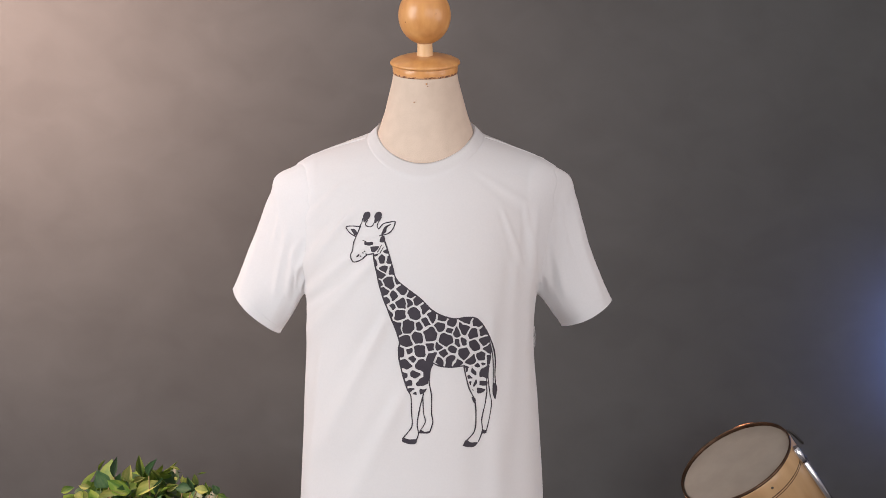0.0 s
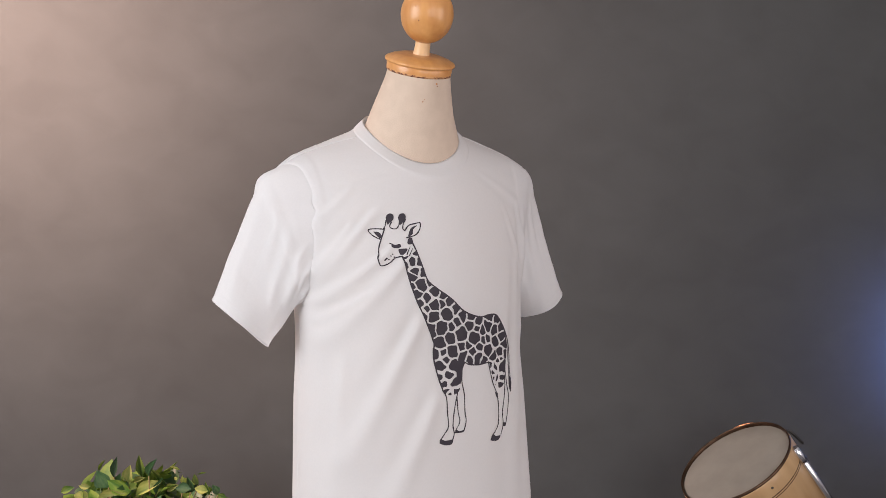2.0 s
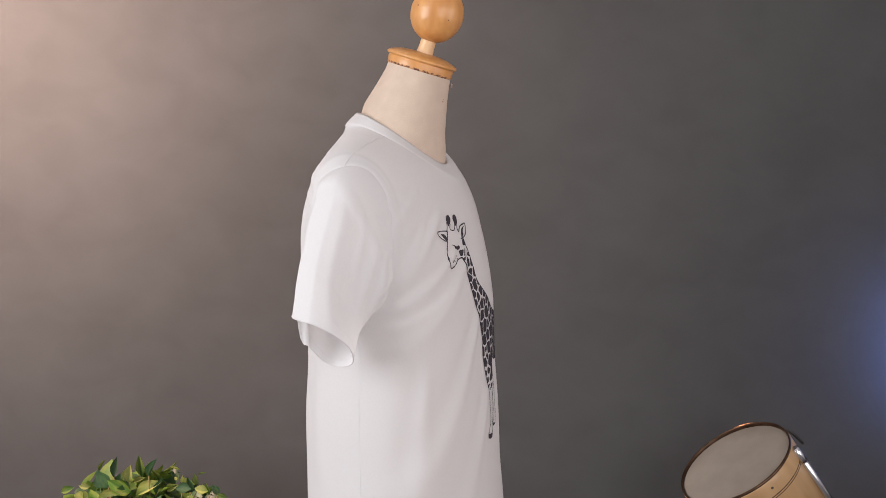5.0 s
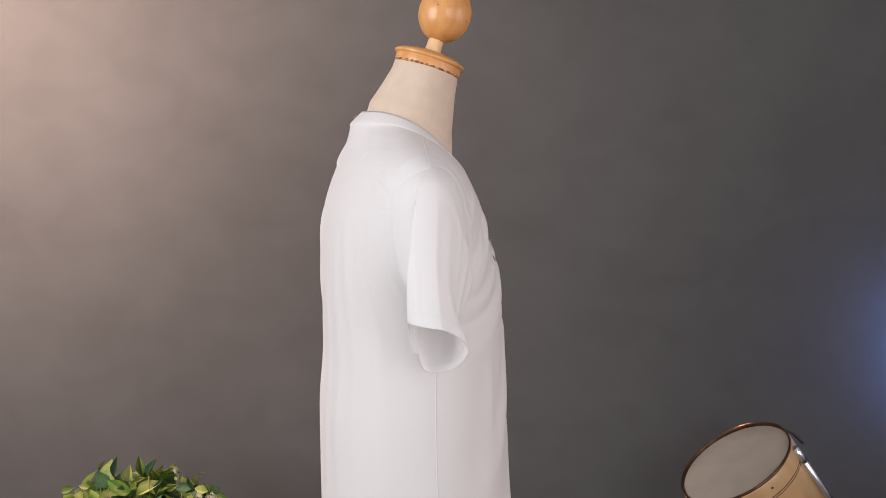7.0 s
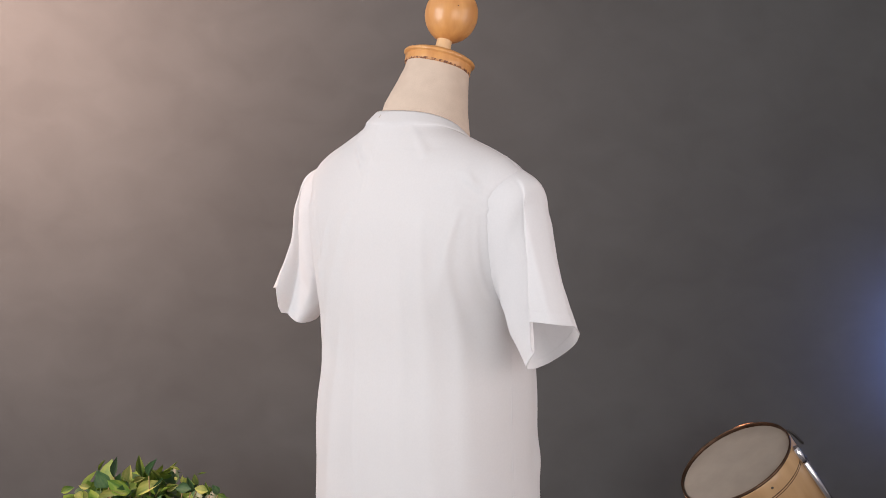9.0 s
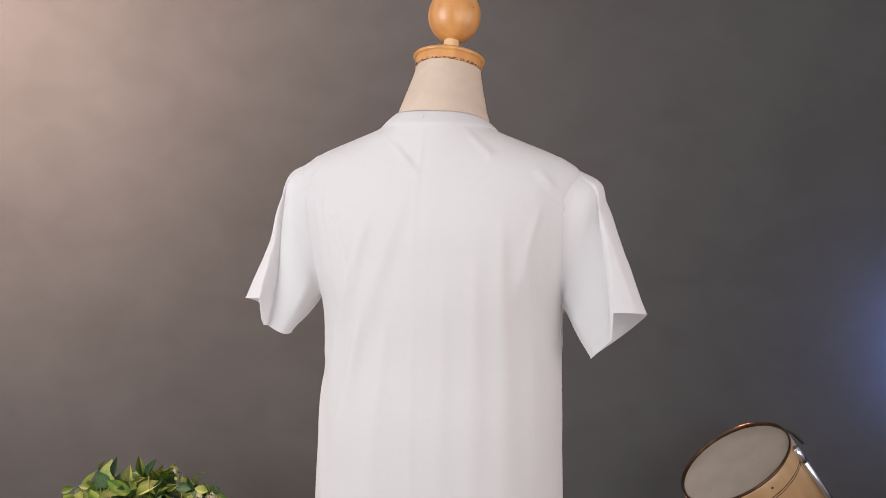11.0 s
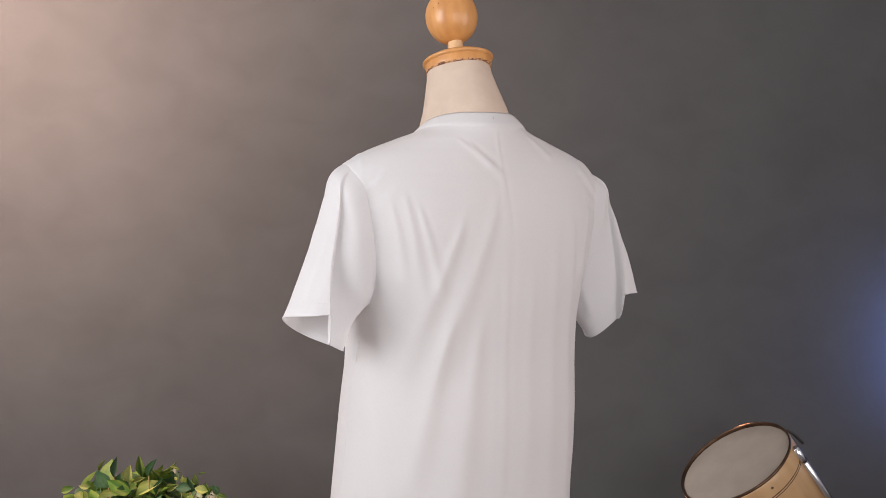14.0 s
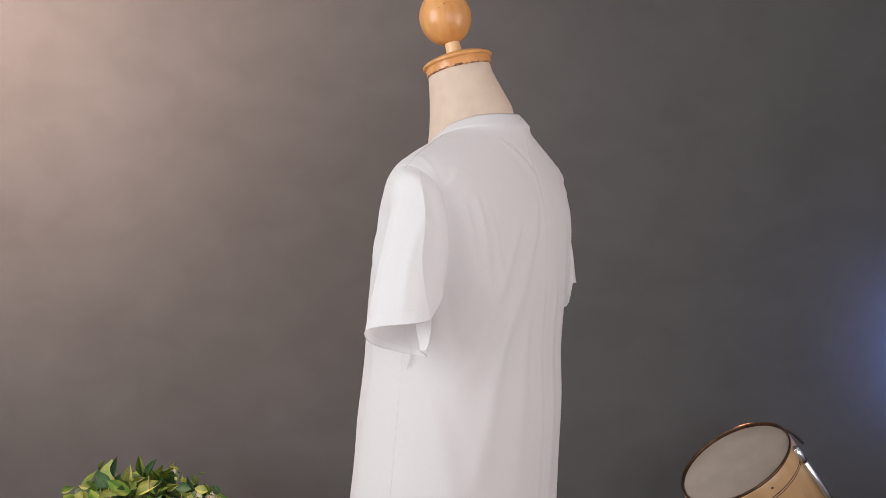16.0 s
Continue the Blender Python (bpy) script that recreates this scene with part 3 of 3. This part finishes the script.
def ink_mesh(g, place):
    """Faces of the inked area: whole cells and cut ones along its edge."""
    ink, X, Y = g.ink, g.x, g.y
    ids, verts, faces = {}, [], []

    def corner(i, j):
        if (i, j) not in ids:
            ids[i, j] = len(verts)
            verts.append((X[i, j], Y[i, j]))
        return ids[i, j]

    def cut(a, b):
        k = (a, b) if a < b else (b, a)
        if k not in ids:
            t = ink[a] / (ink[a] - ink[b])
            ids[k] = len(verts)
            verts.append((X[a] + t * (X[b] - X[a]), Y[a] + t * (Y[b] - Y[a])))
        return ids[k]
    on = ink > 0
    some = on[:-1, :-1] | on[1:, :-1] | on[:-1, 1:] | on[1:, 1:]
    for i, j in zip(*np.nonzero(some)):
        ring = [(i, j), (i, j + 1), (i + 1, j + 1), (i + 1, j)]
        face = []
        for a, b in zip(ring, ring[1:] + ring[:1]):
            if on[a]:
                face.append(corner(*a))
            if on[a] != on[b]:
                face.append(cut(a, b))
        if len(face) > 2:
            faces.append(tuple(face))
    return [place(x, y) for x, y in verts], faces


cloth = BVHTree.FromPolygons([tuple(p) for p in body_v], body_f)


def on_chest(u, v):
    """A place of the drawing, laid on the cloth from the front."""
    x = -0.1165 + (u - 648) * 0.00097 + (v - 381) * 0.00002
    z = EYE - 0.095 - (v - 381) * 0.000954 + (u - 648) * 0.000015
    hit = cloth.ray_cast(Vector((x, -1, z)), Vector((0, 1, 0)))
    return (x, hit[0].y - 0.0007, z)


ink_v, ink_f = ink_mesh(draw_giraffe(), on_chest)
mesh_ob("giraffe_print", ink_v, ink_f, INK, shirt, "black giraffe line drawing with dark coat patches")


# ---- the dress form ----
def make_form():
    verts, faces, mats = [], [], []

    def add(v, f, m):
        n = len(verts)
        verts.extend(v)
        faces.extend([tuple(i + n for i in q) for q in f])
        mats.extend([m] * len(f))
    # trunk and neck: z, centre depth, half width, half depth, lean
    rings = [(-0.68, 0.04, 0.02, 0.02, 0), (-0.68, 0.04, 0.165, 0.115, 0), (-0.3, 0.045, 0.17, 0.12, 0), (-0.144, 0.05, 0.19, 0.115, 0), (-0.075, 0.06, 0.195, 0.1, 0),
             (-0.035, 0.066, 0.155, 0.086, 0), (-0.005, 0.065, 0.112, 0.082, 1), (0.025, 0.061, 0.0935, 0.079, 3), (0.055, 0.059, 0.0855, 0.0765, 6), (0.086, 0.0525, 0.0745, 0.073, 10),
             (0.118, 0.040, 0.0655, 0.0635, 14), (0.142, 0.031, 0.0590, 0.0580, 16.5), (0.158, 0.0268, 0.0562, 0.0562, 16.5)]
    v = []
    for z, cy, a, b, lean in rings:
        ca, sa = math.cos(radians(lean)), math.sin(radians(lean))
        for k in range(64):
            p = 2 * math.pi * k / 64
            slim = 1 - (0.05 * math.sin(2 * p) ** 2 if z > 0 and k < 32 else 0)
            v.append((MID + a * math.cos(p) * slim, cy + b * math.sin(p) * ca * slim, EYE + z + b * math.sin(p) * sa))
    add(v, grid_faces(len(rings), 64), 0)
    cap = pose(MID, 0.0275, EYE + 0.1555, 16.5, 0, 0)
    add(*lathe([(0.0, 0.0), (0.0572, 0.0), (0.0578, 0.003), (0.0575, 0.0035)], cap, 64), 2)
    add(*lathe([(0.0575, 0.003), (0.0582, 0.0120), (0.0572, 0.0140), (0.0574, 0.0150), (0.0608, 0.0158), (0.0622, 0.0172), (0.0622, 0.0196), (0.0606, 0.0216), (0.052, 0.0258), (0.040, 0.0295), (0.026, 0.031), (0.016, 0.0315), (0.0, 0.032)], cap, 64), 1)
    knob = pose(MID, 0.0185, EYE + 0.1820, 18, 0, 0)
    add(*lathe([(0.0155, -0.003), (0.0145, 0.004), (0.0135, 0.014), (0.0132, 0.024), (0.0125, 0.032)], knob, 40), 3)
    ball = [(max(0.0, 0.046 * math.sin(math.pi * k / 28)), 0.0735 - 0.050 * math.cos(math.pi * k / 28)) for k in range(29)]
    add(*lathe(ball, knob, 56), 1)
    for x, y, z, r in ((-0.0185, -0.0306, 0.1315, 0.0019), (-0.0165, -0.0300, 0.1275, 0.0011), (-0.0405, -0.0222, 0.1005, 0.0011), (-0.037, -0.022, 0.1045, 0.0006)):
        add(*lathe([(0.0001, 0.0008), (r * 0.7, 0.0006), (r, -0.0006)], pose(x, y, EYE + z, 80, 0, 0), 10), 2)
    for turn, lift in ((20, 8), (34, 14), (215, 20), (228, -6), (150, 4), (300, 12)):
        ca, sa, cb, sb = math.cos(radians(turn)), math.sin(radians(turn)), math.cos(radians(lift)), math.sin(radians(lift))
        spot = knob @ Vector((0.0462 * ca * cb, 0.0462 * sa * cb, 0.0735 + 0.050 * sb))
        out = (spot - knob @ Vector((0, 0, 0.0735))).to_track_quat("Z", "Y").to_matrix().to_4x4()
        out.translation = spot
        add(*lathe([(0.0001, 0.0003), (0.0011, 0.0002), (0.0015, -0.0008)], out, 8), 2)
    foot = pose(0, 0, 0)
    add(*lathe([(0.0, 0.0), (0.19, 0.0), (0.19, 0.018), (0.17, 0.026), (0.03, 0.04), (0.018, 0.06), (0.018, EYE - 0.67)], foot, 40), 1)
    ob = mesh_ob("mannequin", verts, faces, [LINEN, WOOD, GLUE, PALEWOOD], face_mats=mats)
    return tagged(ob, "cream linen dress form with a turned honey-wood neck cap and knob", "mannequin")


form = make_form()

# ---- the plant ----
def leaf_mesh(name, mat, curl, wide):
    rows = 7
    v, f = [], []
    for i in range(rows):
        t = i / (rows - 1)
        w = wide * (math.sin(math.pi * t ** 0.9) ** 1.1 if 0 < t < 1 else 0.02)
        z = curl * t * t
        for s in (-1, 0, 1):
            v.append((s * w, t, z + abs(s) * w * 0.35))
    f = grid_faces(rows, 3, False)
    me = bpy.data.meshes.new(name)
    me.from_pydata(v, [], f)
    me.materials.append(mat)
    me.polygons.foreach_set("use_smooth", [True] * len(me.polygons))
    return me


TALL_CLUMP = [(-0.077, 0.55, 0.007, 0.049, 0.0089, 2), (-0.048, 0.533, 0.007, 0.043, 0.0138, 3), (-0.021, 0.542, -0.007, 0.053, 0.0103, 1), (0.007, 0.554, 0.025, 0.047, 0.0089, 2), (-0.096, 0.518, -0.026, 0.045, 0.0201, 2),
              (-0.142, 0.493, 0.033, 0.046, 0.0108, 1), (-0.092, 0.542, 0.06, -0.036, 0.0177, 0), (-0.03, 0.501, 0.07, 0.034, 0.0147, 3), (-0.04, 0.527, 0.033, 0.014, 0.0076, 3), (-0.133, 0.526, -0.027, 0.003, 0.0075, 3),
              (-0.178, 0.518, -0.033, -0.015, 0.0094, 1), (-0.164, 0.485, -0.021, 0.01, 0.0135, 3), (-0.115, 0.497, 0.073, 0.014, 0.0098, 3), (-0.119, 0.558, 0.018, 0.03, 0.0022, 1), (-0.075, 0.518, 0.007, 0.035, 0.0112, 2)]
LOW_CLUMP = [(0.082, 0.571, -0.023, 0.009, 0.0029, 3), (0.088, 0.531, -0.002, 0.025, 0.0054, 3), (0.04, 0.514, 0.034, 0.012, 0.0099, 3), (0.109, 0.524, -0.038, 0.001, 0.0133, 2), (0.103, 0.51, -0.008, 0.044, 0.0089, 2),
             (0.117, 0.521, -0.01, 0.029, 0.0076, 1), (0.149, 0.519, -0.032, 0.008, 0.0111, 3), (0.15, 0.504, -0.01, 0.035, 0.0067, 1), (0.166, 0.5, -0.016, 0.025, 0.0099, 2), (0.193, 0.505, -0.021, 0.008, 0.0089, 1),
             (0.02, 0.504, 0.02, 0.045, 0.0076, 2), (0.015, 0.488, -0.041, 0.007, 0.0135, 0), (0.124, 0.56, 0.022, 0.003, 0.0022, 1), (0.07, 0.54, -0.007, 0.007, 0.0045, 3), (0.033, 0.496, -0.023, 0.015, 0.0112, 1)]


def make_plant(x, y, top):
    plant = tagged(new("potted_plant"), "leafy green variegated bush in a grey pot on the floor", "plant")
    plant.location = (x, y, 0)
    v, f = lathe([(0.0, 0.0), (0.10, 0.0), (0.105, 0.01), (0.135, 0.24), (0.145, 0.245), (0.145, 0.265), (0.13, 0.265), (0.125, 0.22), (0.0, 0.22)], pose(0, 0, 0))
    mesh_ob("pot", v, f, POT, plant)
    rnd = random.Random(5)
    low_v, low_f, low_n = [], [], 0
    kinds = [leaf_mesh("leaf", m, c, w) for m in (LEAF, LEAF, DARKLEAF) for c, w in ((-0.25, 0.27), (0.12, 0.33), (-0.5, 0.23))]
    for i in range(60):
        a, r = rnd.uniform(0, 2 * math.pi), math.sqrt(rnd.random())
        tip = Vector((0.205 * r * math.cos(a), 0.14 * r * math.sin(a), 0))
        lump = 1 - 0.1 * r**2 - 0.09 * max(0.0, tip.x / 0.19) - (0.07 if 0.04 < tip.x < 0.075 else 0)
        tip.z = top * (lump - 0.055 + rnd.uniform(-0.05, 0.0))
        root = Vector((0.03 * math.cos(a), 0.03 * math.sin(a), 0.22))
        mid = root.lerp(tip, 0.55) + Vector((0.02 * math.cos(a), 0.02 * math.sin(a), 0.03))
        vv, ff = tube([root, mid, tip], [0.004, 0.003, 0.0015], 6)
        mesh_ob("stem", vv, ff, STEM, plant)
        for k in range(8):
            t = 0.6 + 0.4 * k / 7
            p = root.lerp(mid, t * 2) if t < 0.5 else mid.lerp(tip, t * 2 - 1)
            b = a + k * 2.4 + rnd.uniform(-0.5, 0.5)
            up = rnd.uniform(-0.2, 0.9) if k < 6 else rnd.uniform(0.5, 1.3)
            d = Vector((math.cos(b), math.sin(b), up)).normalized()
            q = d.to_track_quat("Y", "Z")
            s = rnd.uniform(0.040, 0.072)
            kind, place = rnd.choice(kinds), Matrix.LocRotScale(p, q, (s, s, s))
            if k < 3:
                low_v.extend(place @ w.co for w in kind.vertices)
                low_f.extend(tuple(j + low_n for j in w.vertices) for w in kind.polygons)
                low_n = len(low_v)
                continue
            ob = new("leaf", kind)
            ob.parent = plant
            ob.matrix_basis = place
    # the crown's outer leaves: foot, way to the tip, half width, kind
    crown = [leaf_mesh("leaf", m, c, 1.0) for m, c in ((LEAF, -0.10), (LEAF, 0.10), (DARKLEAF, 0.06), (PALELEAF, 0.12))]
    for n, (px, pz, dx, dz, half, kind) in enumerate(TALL_CLUMP + LOW_CLUMP):
        along = Vector((dx, rnd.uniform(-0.35, 0.2) * math.hypot(dx, dz), dz))
        face = Vector((rnd.uniform(-0.4, 0.4), -1, rnd.uniform(0.1, 0.7)))
        face = (face - along * face.dot(along) / along.length_squared).normalized()
        side = along.cross(face).normalized() * half
        m = Matrix((side, along, face * along.length)).transposed().to_4x4()
        m.translation = (px, -0.09 + 0.02 * (n % 3), pz)
        ob = new("leaf", crown[kind])
        ob.parent = plant
        ob.matrix_basis = m
        if dz > 0.02 and half > 0.004:
            vv, ff = tube([(px * 0.3, -0.02, 0.24), (px * 0.8, -0.07, pz - 0.08), (px, -0.09 + 0.02 * (n % 3), pz + 0.001)], [0.003, 0.0025, 0.0012], 6)
            mesh_ob("stem", vv, ff, STEM, plant)
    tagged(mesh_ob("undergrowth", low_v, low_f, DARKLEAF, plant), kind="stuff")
    v, f = lathe([(0.0001, 0.225), (0.09, 0.222), (0.124, 0.218)], pose(0, 0, 0), 32)
    mesh_ob("soil", v, f, STEM, plant, "dark potting soil")
    return plant


make_plant(-0.692, 0.75, 0.555)

# ---- the drum ----
def make_drum(place, radius, depth):
    """The drum's head lies at the pose's origin, its shell runs down the pose's z."""
    drum = tagged(new("drum"), "wooden-shelled drum with a pale skin tilted on a metal stand", "drum")
    drum.matrix_world = place
    I = Matrix.Identity(4)
    R = radius
    v, f = lathe([(R * 0.96, -0.003), (R * 0.985, -0.0015), (R * 0.993, -0.004), (R * 1.0, -0.02), (R * 1.055, -depth), (R * 1.02, -depth), (R * 0.96, -0.012)], I, 72)
    mesh_ob("shell", v, f, SHELL, drum)
    v, f = lathe([(R * 0.965, -0.006), (R * 0.93, -0.003), (R * 0.5, -0.002), (0.0001, -0.002)], I, 72)
    mesh_ob("drumhead", v, f, SKIN, drum, "greyish translucent drum skin")
    v, f = lathe([(R * 0.955, -0.006), (R * 0.957, 0.002), (R * 0.967, 0.0045), (R * 0.980, 0.004), (R * 0.988, 0.0005), (R * 0.986, -0.003), (R * 0.975, -0.004)], I, 72)
    mesh_ob("hoop", v, f, BRONZE, drum, "thin dark bronze counter hoop")
    for d in (0.042, 0.0475):
        v, f = lathe([(R * 0.99, -d + 0.003), (R * 1.008, -d + 0.001), (R * 1.008, -d - 0.001), (R * 0.99, -d - 0.003)], I, 72)
        mesh_ob("bead", v, f, BRONZE, drum)
    return drum


HEAD = Vector((0.731, 0.702, 0.599))
NORMAL = Vector((-0.555, -0.181, 0.812)).normalized()
ACROSS = Vector((0.830, -0.070, 0.553))
ACROSS = (ACROSS - NORMAL * ACROSS.dot(NORMAL)).normalized()
SIDE = NORMAL.cross(ACROSS)
PLACE = Matrix((ACROSS, SIDE, NORMAL)).transposed().to_4x4()
PLACE.translation = HEAD
drum = make_drum(PLACE, 0.1475, 0.26)


def make_lug(angle):
    """A chrome rod in its two posts on the drum's shell."""
    c, s = math.cos(radians(angle)), math.sin(radians(angle))
    r = 0.1475 * 1.03
    out = r + 0.004
    v, f = tube([(out * c, out * s, -0.050), (out * c, out * s, -0.053), (out * c * 1.03, out * s * 1.03, -0.235)], [0.0070, 0.0088, 0.0088], 18)
    rod = mesh_ob("tension_rod", v, f, CHROME, drum, "chrome tension rod")
    v, f = tube([(r * c, r * s, -0.006), (r * c, r * s, -0.008), (r * c * 1.02, r * s * 1.02, -0.046), (r * c * 1.02, r * s * 1.02, -0.048)], [0.0075, 0.0100, 0.0100, 0.0075], 18)
    mesh_ob("rod_sleeve", v, f, CHROME, rod, "chrome sleeve at the rod's head")
    for z in (-0.06, -0.2):
        v, f = tube([(0.96 * 0.1475 * c, 0.96 * 0.1475 * s, z), (r * c, r * s, z)], 0.006, 10)
        mesh_ob("rod_post", v, f, CHROME, rod)
    return rod


for angle in (-26, 105):
    make_lug(angle)
v, f = tube([(0.1475 * 0.99, 0.02, -0.010), (0.1475 * 1.02, 0.022, -0.012), (0.1475 * 1.06, 0.024, -0.026), (0.1475 * 1.12, 0.020, -0.062)], 0.0034, 8)
mesh_ob("wire_hook", v, f, BLACK, drum, "thin black wire hook")
v, f = lathe([(0.0001, 0.0015), (0.003, 0.001), (0.0038, -0.001)], pose(0, 0, 0), 14)
rivet_at = radians(-74)
rivet = mesh_ob("rivet", v, f, BLACK, drum, "small black rivet")
rivet.matrix_basis = Matrix.LocRotScale((0.147 * math.cos(rivet_at), 0.147 * math.sin(rivet_at), -0.022), Vector((math.cos(rivet_at), math.sin(rivet_at), 0)).to_track_quat("Z", "Y"), None)

# added strip along the hoop that stands in for the warm lamp's reflection
glint_path = [Vector((0.1455 * math.cos(radians(q)), 0.1455 * math.sin(radians(q)), h)) for q, h in ((76, -0.005), (72, 0.001), (66, 0.003), (58, 0.003), (52, 0.001), (48, -0.005))]
v, f = tube(glint_path, 0.0032, 8)
mesh_ob("hoop_highlight", v, f, HOOP_GLINT, drum, "warm highlight on the hoop, modelled as a thin strip")


def make_stand():
    """A tripod under the drum with a cradle that holds its lower rim."""
    stand = tagged(new("drum_stand"), "chrome tripod stand under the tilted drum", "stand")
    base = HEAD - NORMAL * 0.262
    stand.location = (base.x, base.y, 0)
    top = base.z
    v, f = tube([(0, 0, 0.12), (0, 0, top)], 0.012, 14)
    mesh_ob("pole", v, f, CHROME, stand)
    for k in range(3):
        a = radians(30 + 120 * k)
        v, f = tube([(0, 0, 0.2), (0.1 * math.cos(a), 0.1 * math.sin(a), 0.1), (0.2 * math.cos(a), 0.2 * math.sin(a), 0.008)], 0.008, 10)
        mesh_ob("leg", v, f, CHROME, stand)
        q = ACROSS * math.cos(a) + SIDE * math.sin(a)
        v, f = tube([Vector((0, 0, top - 0.01)), Vector((0, 0, top)) + q * 0.16 - NORMAL * 0.008, Vector((0, 0, top)) + q * 0.172 + NORMAL * 0.03], 0.006, 8)
        mesh_ob("cradle_arm", v, f, CHROME, stand)
    return stand


make_stand()


def motions():
    rows = [(0.5 * k, pose(0, 0, 0, 0, 0, -3.89 + 15.141 * 0.5 * k)) for k in range(33)]
    walk(form, rows)
    walk(shirt, rows)


motions()
